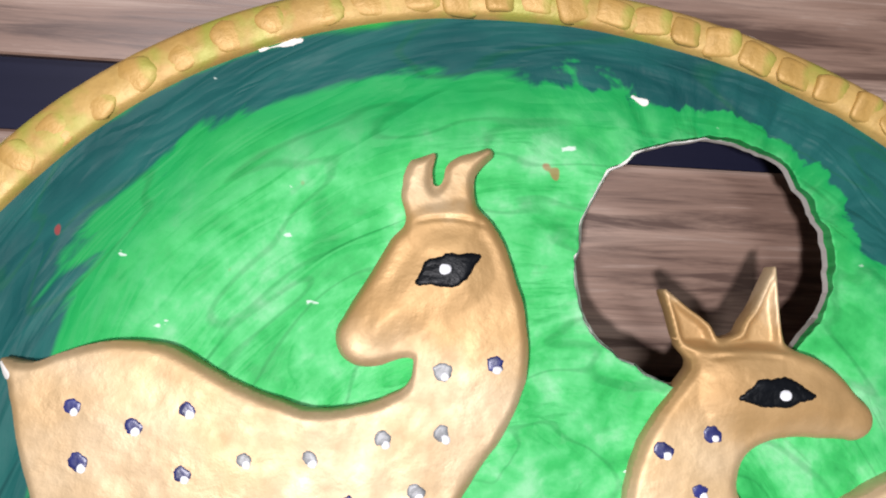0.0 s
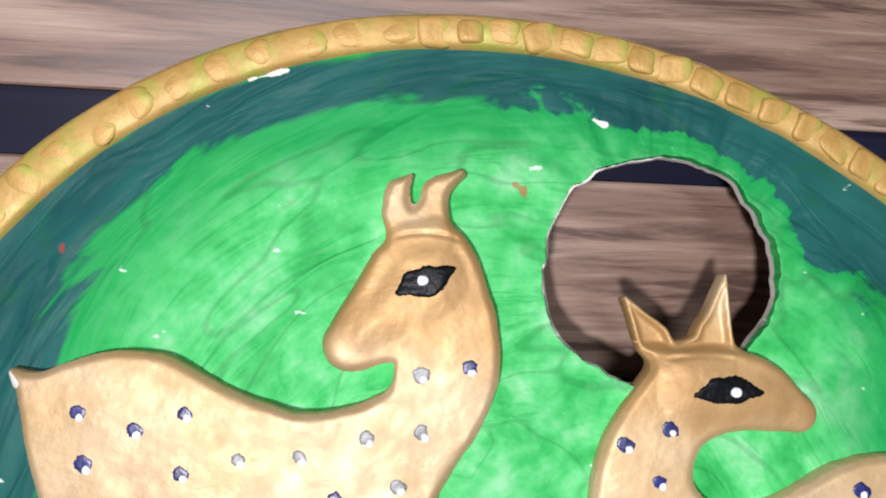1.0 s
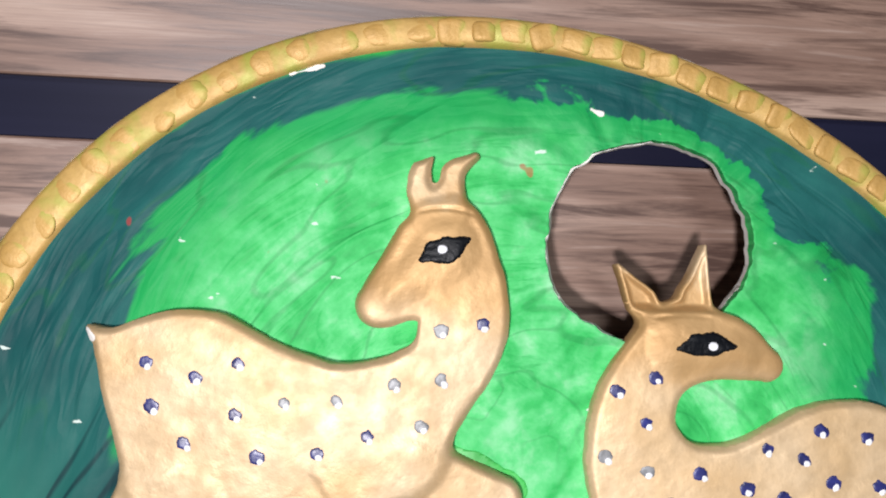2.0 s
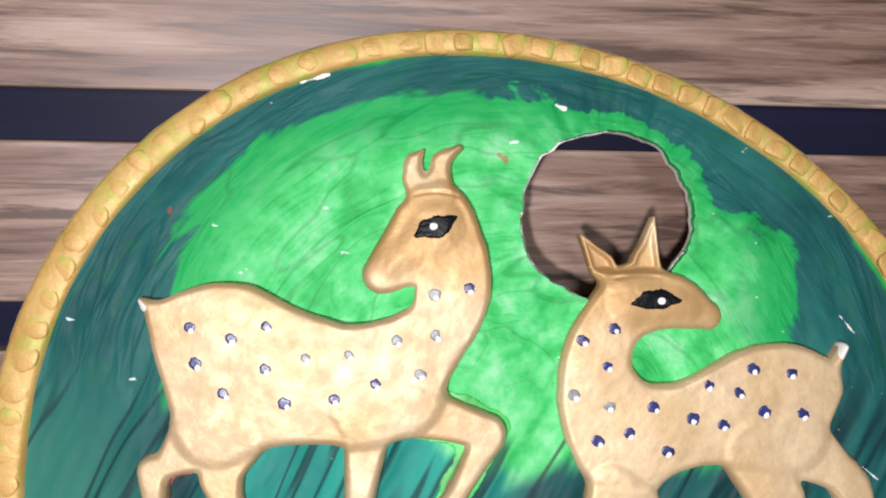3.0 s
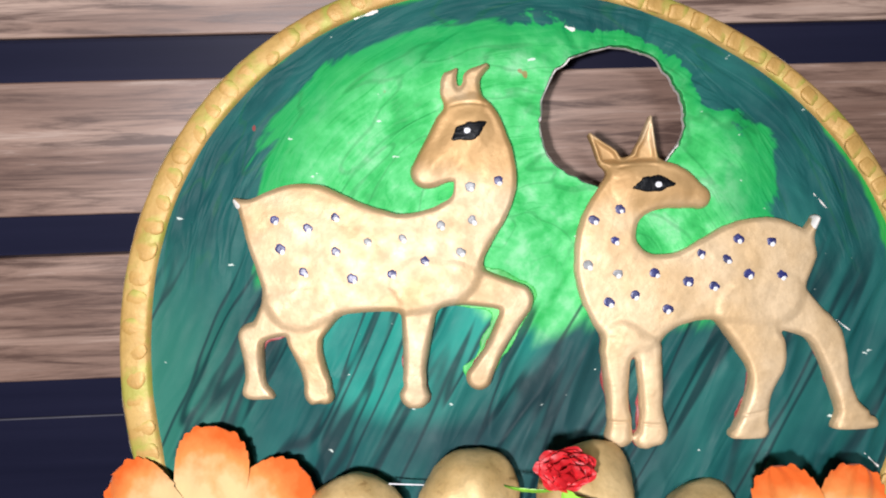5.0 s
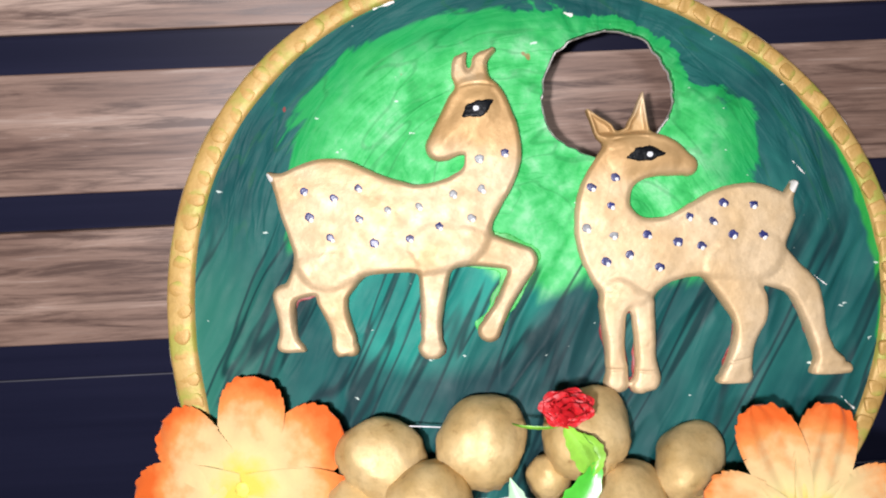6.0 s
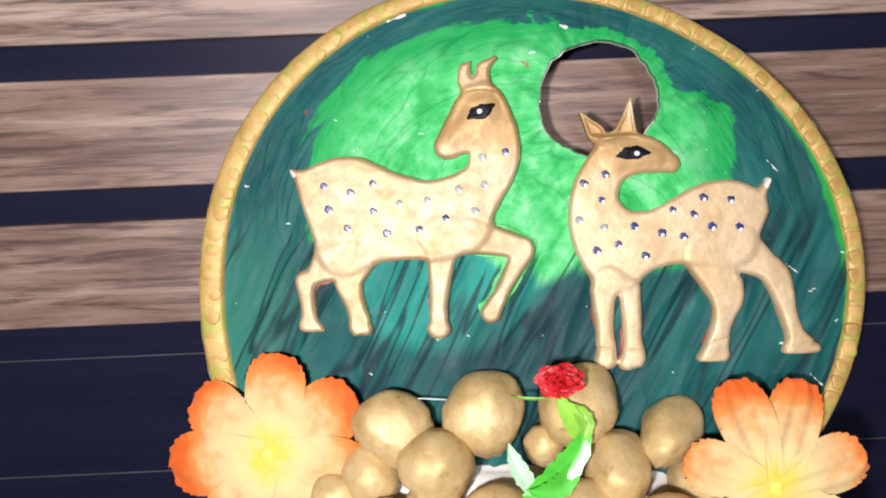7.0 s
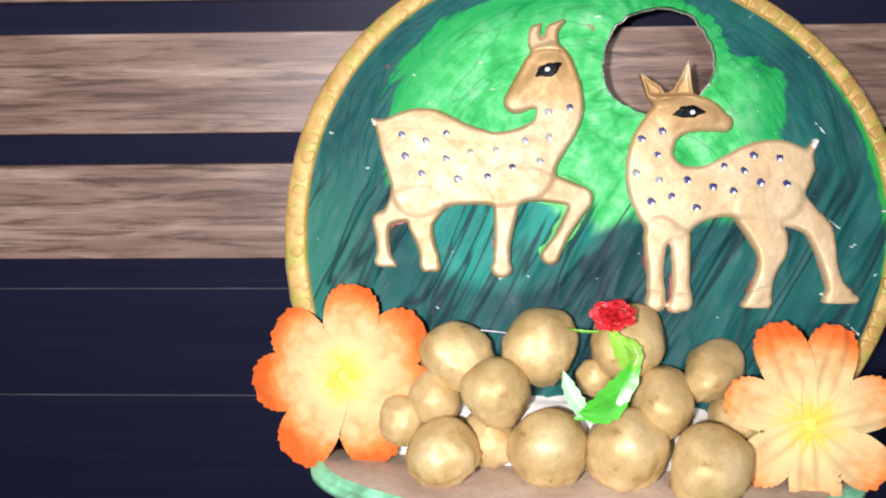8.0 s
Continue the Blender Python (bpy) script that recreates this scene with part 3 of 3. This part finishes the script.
def deer(name, label, paint, groups, eye, pupil, spots, pale, box_mm, soles, tip, scores, ear_line=0.0):
    """One deer in relief: body, neck and legs raised to different heights, with its painted eye and spots."""
    rows = [row for g in groups for row in g[0]]
    whole, _ = limbs(rows)

    def flat_soles(x, y, depth):
        for x0, x1, y0 in soles:  # hooves end flat
            depth = np.where((x > x0) & (x < x1) & (y < y0 + 6), np.minimum(depth, y - y0), depth)
        return depth

    def inside(x, y):
        return flat_soles(x, y, whole(x, y)) + 0.5 * (fbm(x / 5 + 3, y / 5 + 8, 3) - 0.45)

    tops = [rounded(limbs(rows_, 2.4)[0], thick, edge, dome) for rows_, thick, edge, dome in groups]
    all_over = rounded(whole, 4.6, 1.6, 0.0)

    def height(x, y):
        tall = [top(x, y) for top in tops]
        tall[2] = tall[2] * (1 - 0.22 * np.clip((y - 6) / 12, 0, 1))  # the thighs sink into the body
        z = (all_over(x, y) ** 4 + sum(h ** 4 for h in tall)) ** 0.25 * 0.86
        for row in scores:  # seams pressed between head, horns and hooves
            z = z - row[6] * crease(x, y, *row[:6])
        if ear_line:  # thin leaf-shaped ears with a raised edge
            up = np.clip((y - ear_line) / 2.0, 0, 1)
            z = z * (1 - up) + up * (2.0 + 1.5 * np.exp(-((whole(x, y) - 0.6) / 0.7) ** 2))
        return z + 1.0 * (fbm(x / 14 + 20, y / 14 + 20, 2) - 0.4) + 0.22 * (fbm(x / 3.5 + 50, y / 3.5) - 0.47)

    v, f, _ = relief(inside, height, *box_mm, 0.42, -1.2)
    body = link(name, v, f, paint, plaque, label)
    # ragged red underpaint showing along the legs
    legs, _ = limbs(groups[2][0])
    v, f, _ = relief(lambda x, y: flat_soles(x, y, np.minimum(legs(x, y), 2.0) + 5.0 * (fbm(x / 9 + 70, y / 9 + 11, 3) - 0.54) - 0.3 * np.clip(y - 12, 0, 30)), lambda x, y: plate_height(x, y) + 0.25, *box_mm, 0.9, -1.2)
    tagged(link("underpaint", v, f, M["red"], body, "dull red underpaint along the legs"), kind="stuff")

    def blob(part_name, text, rows_, thick, material, cell=0.3, soft=0.3, ragged=0.0):
        depth, _ = limbs(rows_, soft)
        put = (lambda x, y: depth(x, y) + ragged * (fbm(x / 1.1 + 6, y / 1.1 + 2, 3) - 0.45)) if ragged else depth
        xs, ys = [r[0] for r in rows_] + [r[3] for r in rows_], [r[1] for r in rows_] + [r[4] for r in rows_]
        big = max(max(r[2], r[5]) for r in rows_) + 1
        bv, bf, _ = relief(put, lambda x, y: height(x, y) + thick * np.sqrt(np.clip(put(x, y) / 0.5, 0.02, 1)), min(xs) - big, max(xs) + big, min(ys) - big, max(ys) + big, cell, 0.5)
        return link(part_name, bv, bf, material, body, text)

    blob("eye", "glossy black painted eye", eye, 0.35, M["eye"], ragged=1.0)
    blob("eye_highlight", "white dot in the eye", [(*pupil, 1.15, pupil[0] + 0.3, pupil[1], 1.1)], 0.65, M["white"], ragged=0.4)
    blob("tail_tip", "bare white tail tip", tip, 0.2, M["clay"])
    rnd = random.Random(len(spots))
    for k, (x, y) in enumerate(spots):
        r = rnd.uniform(1.3, 1.75)
        blob("spot", "", [(x - 0.4, y + 0.5, r, x + rnd.uniform(-0.2, 0.5), y + 0.3, r * 0.9)], 0.15, M["grey"] if k in pale else M["blue"], ragged=1.1)
        blob("spot_dot", "", [(x + rnd.uniform(0.1, 0.6), y - rnd.uniform(0.3, 0.7), 0.85, x + 0.4, y - 0.4, 0.75)], 0.32, M["white"], ragged=0.6)
    return body


deer("deer_relief", "golden deer in relief with one foreleg raised and spotted flank", M["doe"],
     [(DOE_BODY + DOE_NECK + DOE_HEAD, 5.2, 4.0, 0.1), ([(-34, 80, 9, -47, 69, 5.2)], 6.4, 8.0, 0.0), (DOE_LEGS, 5.6, 3.0, 0.0), (DOE_HORNS, 4.4, 2.2, 0.0)],
     [(-39.8, 77.6, 0.9, -36.8, 79.6, 2.6), (-36.8, 79.6, 2.6, -33.6, 80.2, 3.0), (-33.6, 80.2, 3.0, -31.2, 81.6, 1.6), (-31.2, 81.6, 1.6, -28.9, 83.0, 0.5)], (-35.2, 80.2), DOE_SPOTS, (5, 6, 7, 8, 9, 15), (-122, -8, -19, 110),
     ((-120, -101, -11.6), (-98, -82, -13.8), (-64, -47, -15.9)), [(-117.2, 58.0, 0.6, -115.8, 56.2, 1.0)],
     [(-42.0, 88.6, -27.0, 88.6, -1.4, 0.45, 0.35)])
deer("deer_relief", "golden fawn in relief looking back, ears standing before the hole", M["fawn"],
     [(FAWN_BODY + FAWN_NECK + FAWN_HEAD, 5.2, 4.0, 0.1), ([(22, 60, 8.5, 38, 58.5, 5.5)], 6.4, 7.5, 0.0), (FAWN_LEGS, 5.8, 3.2, 0.12), (FAWN_EARS, 3.8, 1.2, 0.0)],
     [(22.0, 59.2, 0.7, 26.2, 60.2, 2.5), (26.2, 60.2, 2.5, 30.4, 60.4, 2.7), (30.4, 60.4, 2.7, 35.6, 60.3, 0.5)], (29.9, 60.0), FAWN_SPOTS, (3, 4), (-2, 108, -36, 88),
     ((4, 20.6, -30.6), (20.6, 34, -31.2), (52, 70, -28.2), (86, 106, -25.6)), [(84.9, 47.4, 1.1, 84.2, 45.0, 1.5)],
     [(9.5, -21.0, 20.0, -21.5, 0.5, 0.5, 0.4), (21.5, -22.0, 32.0, -22.5, 0.5, 0.5, 0.4), (57.0, -20.0, 67.0, -18.0, 0.5, 0.5, 0.4), (16.0, 66.0, 31.0, 66.5, -0.9, 0.5, 0.35)],
     67.5)

# bright green paint left round the raised foreleg
fore, _ = limbs(DOE_LEGS[9:13])
v, f, _ = relief(lambda x, y: np.minimum(fore(x, y), 1.0) + 1.7 + 4.0 * (fbm(x / 8 + 31, y / 8 + 5, 3) - 0.5) - 0.5 * np.clip(-54 - x, 0, 9) - 0.4 * np.clip(-2 - y, 0, 20), lambda x, y: plate_height(x, y) + 0.15, -66, -8, -20, 36, 0.7, -1.2)
link("green_edge", v, f, M["grass"], plaque, "bright green paint round the raised foreleg")

# dashes of bare clay left between the border and the edging, and a nick by the hole
for x1, y1, x2, y2, r in ((-107, 109.2, -101.5, 112.6, 0.9), (-92, 115.2, -81, 119.8, 0.9), (-74, 121.6, -66, 124.0, 0.6), (-147, 44, -144.6, 53, 0.6),
                          (0.4, 116.6, 2.8, 115.6, 0.7), (92, 12, 97, 8, 0.2), (84, 58, 91, 50, 0.2), (100, -34, 106, -40, 0.35)):
    put, _ = limbs([(x1, y1, r * 0.6, x2, y2, r)], 0.3)
    v, f, _ = relief(lambda x, y: put(x, y) + 0.9 * (fbm(x / 1.5, y / 1.5, 3) - 0.5), lambda x, y: plate_height(x, y) + 0.18, min(x1, x2) - 2, max(x1, x2) + 2, min(y1, y2) - 2, max(y1, y2) + 2, 0.35, -0.6)
    link("bare_dash", v, f, M["clay"], plaque, "bare white clay showing through the paint")

# ---------------------------------------------------------------- the tray with its stones
TRAY_Z = 0.060
tray = thing("tray", pose(0.015, -0.056, 0.050, 0, 0, -3.5), "half-round clay tray, washed brown with pale green edge", "tray")


def half_tray(a, b, z0, z1, inset, bevel):
    bm = bmesh.new()
    loop = []
    for k in range(49):
        s = math.pi * k / 48
        w = 1 + 0.012 * math.sin(7 * s + 1)
        loop.append(bm.verts.new(((a - inset) * math.cos(s) * w, -(b - inset) * math.sin(s) * w, z0)))
    face = bm.faces.new(list(reversed(loop)))
    up = bmesh.ops.extrude_face_region(bm, geom=[face])
    for e in up["geom"]:
        if isinstance(e, bmesh.types.BMVert):
            e.co.z = z1
    bmesh.ops.recalc_face_normals(bm, faces=bm.faces[:])
    if bevel:
        bmesh.ops.bevel(bm, geom=[e for e in bm.edges if abs(e.verts[0].co.z - e.verts[1].co.z) < 1e-6], offset=bevel, segments=3, affect="EDGES")
    return bm


part("slab", half_tray(0.128, 0.064, 0.0, 0.0095, 0, 0.003), M["green"], tray, "pale green painted clay edge", flat=False)
part("bed", half_tray(0.128, 0.064, 0.0090, 0.0106, 0.006, 0.0006), M["tray"], tray, "brown washed top of the tray", flat=False)
# bare clay lump that holds the stones
bm = bmesh.new()
bmesh.ops.create_uvsphere(bm, u_segments=40, v_segments=20, radius=1.0)
for vert in bm.verts:
    n = noise.noise(vert.co * 3.0)
    vert.co *= 1 + 0.10 * n
    vert.co = Vector((vert.co.x * 0.098, vert.co.y * 0.016 + 0.002, max(vert.co.z * 0.030, -0.002) + 0.010))
part("clay_bank", bm, M["clay"], tray, "bare white clay bank holding the stones")

STONES = [  # x, z, y, half width, half height, tilt
    (-41, 110.6, -58, 18, 15.7, 12), (-3.3, 115.6, -58, 17.4, 17.7, 30), (35.5, 118.6, -62, 18.4, 16.8, -20),
    (75.3, 105.5, -62, 19.2, 12.8, -12), (-23.3, 98.3, -70, 19.3, 16, 8), (49.8, 95, -73, 17, 14, -28),
    (20.9, 102.6, -64, 9.2, 8.7, 0), (-51.8, 91.4, -60, 13.7, 13.2, 0), (-27, 73.8, -66, 13.5, 13, 0),
    (85.4, 84.7, -66, 13.3, 12.3, 10), (-47.9, 72.7, -80, 16.8, 15.1, 15), (-1.4, 76.9, -82, 17.6, 17.6, 0),
    (32.8, 76.6, -82, 17.5, 18.3, -12), (65.8, 74, -93, 18.8, 17.2, 10), (-66, 81, -62, 12.5, 12, 0),
]


def stone(k, x, z, y, rx, rz, tilt):
    """A rounded pebble, painted gold, with a chipped underside."""
    bm = bmesh.new()
    bmesh.ops.create_icosphere(bm, subdivisions=4, radius=1.0)
    for vert in bm.verts:
        co = vert.co.copy()
        d = 1 + 0.14 * noise.noise(co * 1.2 + Vector((k * 5.3, 0, 0))) + 0.04 * noise.noise(co * 3.5 + Vector((k, 7, 0)))
        if co.z < -0.25:
            d += 0.10 * noise.noise(co * 6 + Vector((0, k, 3)))
        co *= d
        vert.co = Vector((co.x * rx, co.y * min(rx, rz) * 0.95, co.z * rz)) * 0.001
    ob = part("stone", bm, M["stone"], None, "", pose(x * 0.001, y * 0.001, z * 0.001, 0, tilt, 17 * k))
    return tagged(ob, "rounded pebble painted gold, set in the clay bank", "stone", "gold stones on the tray")


for k, row in enumerate(STONES):
    stone(k, *row)


# ---------------------------------------------------------------- cloth flowers
def petal(length, wide, root, seed, cup, pleat):
    """A cloth petal with a pinked, rounded end; root: its half width where it meets the others, pleat: depth of its folds."""
    rnd = random.Random(seed)
    nu, nv = 60, 17
    verts, faces = [], []
    phase = rnd.uniform(0, 6)
    for i in range(nu):
        s = i / (nu - 1)
        for j in range(nv):
            t = 2 * j / (nv - 1) - 1
            w = root + (wide - root) * math.sin(min(1.0, s / 0.66) * math.pi / 2)
            if s > 0.66:
                w *= max(0.0, 1 - ((s - 0.66) / 0.34) ** 2.5) ** 0.5
            x, y = length * s, w * t
            if abs(t) == 1 and s > 0.5:  # pinked edge
                x, y = x + 0.0006 * (1 if i % 4 < 2 else -1), y + math.copysign(0.0007 * (1 if i % 4 < 2 else -1), t)
            z = cup * s * s * length + 0.04 * length * s * t * t * math.sin(phase) + 0.0009 * math.sin(s * 6 + phase + 3 * t) * s
            z += pleat * math.cos(8.5 * t + phase) * min(1.0, s * 2) * (1 - 0.5 * s)
            verts.append((x, y, z))
    for i in range(nu - 1):
        for j in range(nv - 1):
            p = i * nv + j
            faces.append((p, p + nv, p + nv + 1, p + 1))
    me = bpy.data.meshes.new("petal")
    me.from_pydata(verts, [], faces)
    me.materials.append(M["petal"])
    me.polygons.foreach_set("use_smooth", [True] * len(faces))
    return me


def flower(place, petals, wide, root, pleat, seed, label):
    """Petals given as (angle, length in mm) about the heart."""
    ob = thing("flower", place, label, "artificial flower", "cloth flowers beside the stones")
    rnd = random.Random(seed)
    for k, (ang, long) in enumerate(petals):
        p = new("petal", petal(long * 0.001, wide * rnd.uniform(0.94, 1.06), root, seed * 50 + k, -0.05 + rnd.uniform(-0.05, 0.05), pleat))
        p.parent = ob
        p.matrix_basis = pose(0, 0, 0.00025 * (k % 3), rnd.uniform(-2, 2), 0, ang + rnd.uniform(-2, 2))
    bm = bmesh.new()
    bmesh.ops.create_uvsphere(bm, u_segments=20, v_segments=10, radius=0.0030)
    for vert in bm.verts:
        vert.co.z = vert.co.z * 0.3 + 0.0006 + 0.0005 * noise.noise(vert.co * 900)
    part("heart", bm, M["yellow"], ob, "yellow flower heart")
    bm = bmesh.new()
    bmesh.ops.create_cone(bm, cap_ends=True, segments=14, radius1=0.0022, radius2=0.0035, depth=0.02)
    for vert in bm.verts:
        vert.co.z -= 0.0115
    part("stem", bm, M["leaf"], ob, "short green plastic stem")
    return ob


flower(look((-0.0958, -0.056, 0.1000), (-0.0118, 0.344, 0.030)), ((84, 43.5), (34, 46), (-9, 46), (-61, 45), (-120, 49), (-170, 49), (146, 43)),
       0.0134, 0.0062, 0.0002, 3, "orange and yellow cloth flower with seven broad toothed petals")
flower(look((0.1098, -0.084, 0.0891), (0.150, 0.316, 0.010)), ((111, 46.5), (75, 44.5), (22, 38), (-34, 38), (-86, 40), (-139, 36), (160, 37)),
       0.0108, 0.0036, 0.0009, 8, "orange and yellow cloth flower with narrow pleated petals")

# ---------------------------------------------------------------- small red rose with green leaves
rose = thing("rose", look((0.0256, -0.079, 0.1360), (0.02, 0.3, 0.02)) @ Matrix.Diagonal((1.22, 0.86, 1, 1)), "small red cloth rose with green plastic leaves among the stones", "artificial flower")
rnd = random.Random(12)
for ringn, (count, rad, lean) in enumerate(((3, 0.0016, 80), (5, 0.0040, 62), (6, 0.0062, 40), (7, 0.0088, 16))):
    for k in range(count):
        verts, faces = [], []
        for i in range(7):
            for j in range(7):
                s, t = i / 6, 2 * j / 6 - 1
                w = 0.0052 * math.sin(math.pi * min(0.86, 0.22 + 0.62 * s))
                verts.append((0.0062 * s - 0.0016 * t * t * s, w * t * 1.15, 0.0016 * t * t - 0.0016 * max(0, s - 0.7) * 3 + 0.0005 * math.sin(5 * t + k)))
        for i in range(6):
            for j in range(6):
                p = i * 7 + j
                faces.append((p, p + 7, p + 8, p + 1))
        link("petal", verts, faces, M["rose"], rose, "", pose(0, 0, 0.0012 * (2 - ringn), 0, 0, k * 360 / count + ringn * 25 + rnd.uniform(-8, 8)) @ pose(rad * 0.25, 0, 0.0, 0, -lean, 0))


def leaf(places, wide, material, name="leaf", label=""):
    """A thin folded leaf along a bent midrib."""
    pts = [Vector(p) * 0.001 for p in places]
    verts, faces = [], []
    n = 15
    for i in range(n):
        s = i / (n - 1)
        a, b, c = pts
        mid = a * (1 - s) ** 2 + b * 2 * s * (1 - s) + c * s * s
        way = (b - a) * (1 - s) + (c - b) * s
        side = way.cross(Vector((0, -1, 0.2))).normalized()
        w = wide * 0.001 * max(0.06, math.sin(math.pi * min(1, s * 0.94 + 0.05)) ** 0.7) * (1 + 0.12 * math.sin(i * 2.4))
        for t in (-1, -0.5, 0, 0.5, 1):
            verts.append(mid + side * w * t + Vector((0, -0.0015 * abs(t) - 0.0004, 0)))
    for i in range(n - 1):
        for j in range(4):
            p = i * 5 + j
            faces.append((p, p + 1, p + 6, p + 5))
    ob = link(name, verts, faces, material, rose, label)
    ob.matrix_parent_inverse = rose.matrix_world.inverted()
    return ob


leaf([(24.6, -79, 129.5), (30.9, -82, 121), (36.1, -82, 107)], 4.2, M["lime"], label="yellow-green plastic leaf")
leaf([(35.1, -82, 117), (28.9, -89, 102.3), (9, -86, 92.9)], 5.5, M["leaf"], label="bright green plastic leaf")
leaf([(30.9, -84, 106.6), (24.7, -92, 93.8), (11, -90, 97)], 4.5, M["leaf"])
leaf([(16.3, -86, 91.9), (7.9, -86, 100.2), (4.7, -80, 111.9)], 3.6, M["pale"], label="pale translucent plastic leaf")
leaf([(22.5, -76, 128.6), (14.1, -75, 127.6), (6.8, -72, 128.7)], 0.6, M["lime"])
leaf([(28.8, -79, 126.5), (38.3, -82, 122), (33, -83, 113)], 3.2, M["lime"])

# ---------------------------------------------------------------- a loose white thread between two stones
bm = bmesh.new()
bmesh.ops.create_cone(bm, cap_ends=True, segments=8, radius1=0.00025, radius2=0.00025, depth=0.017)
thread = part("thread", bm, M["white"], None, "", pose(-0.0222, -0.0560, 0.1215, 0, 98, 6))
tagged(thread, "thin white thread lying between two gold stones", "thread")
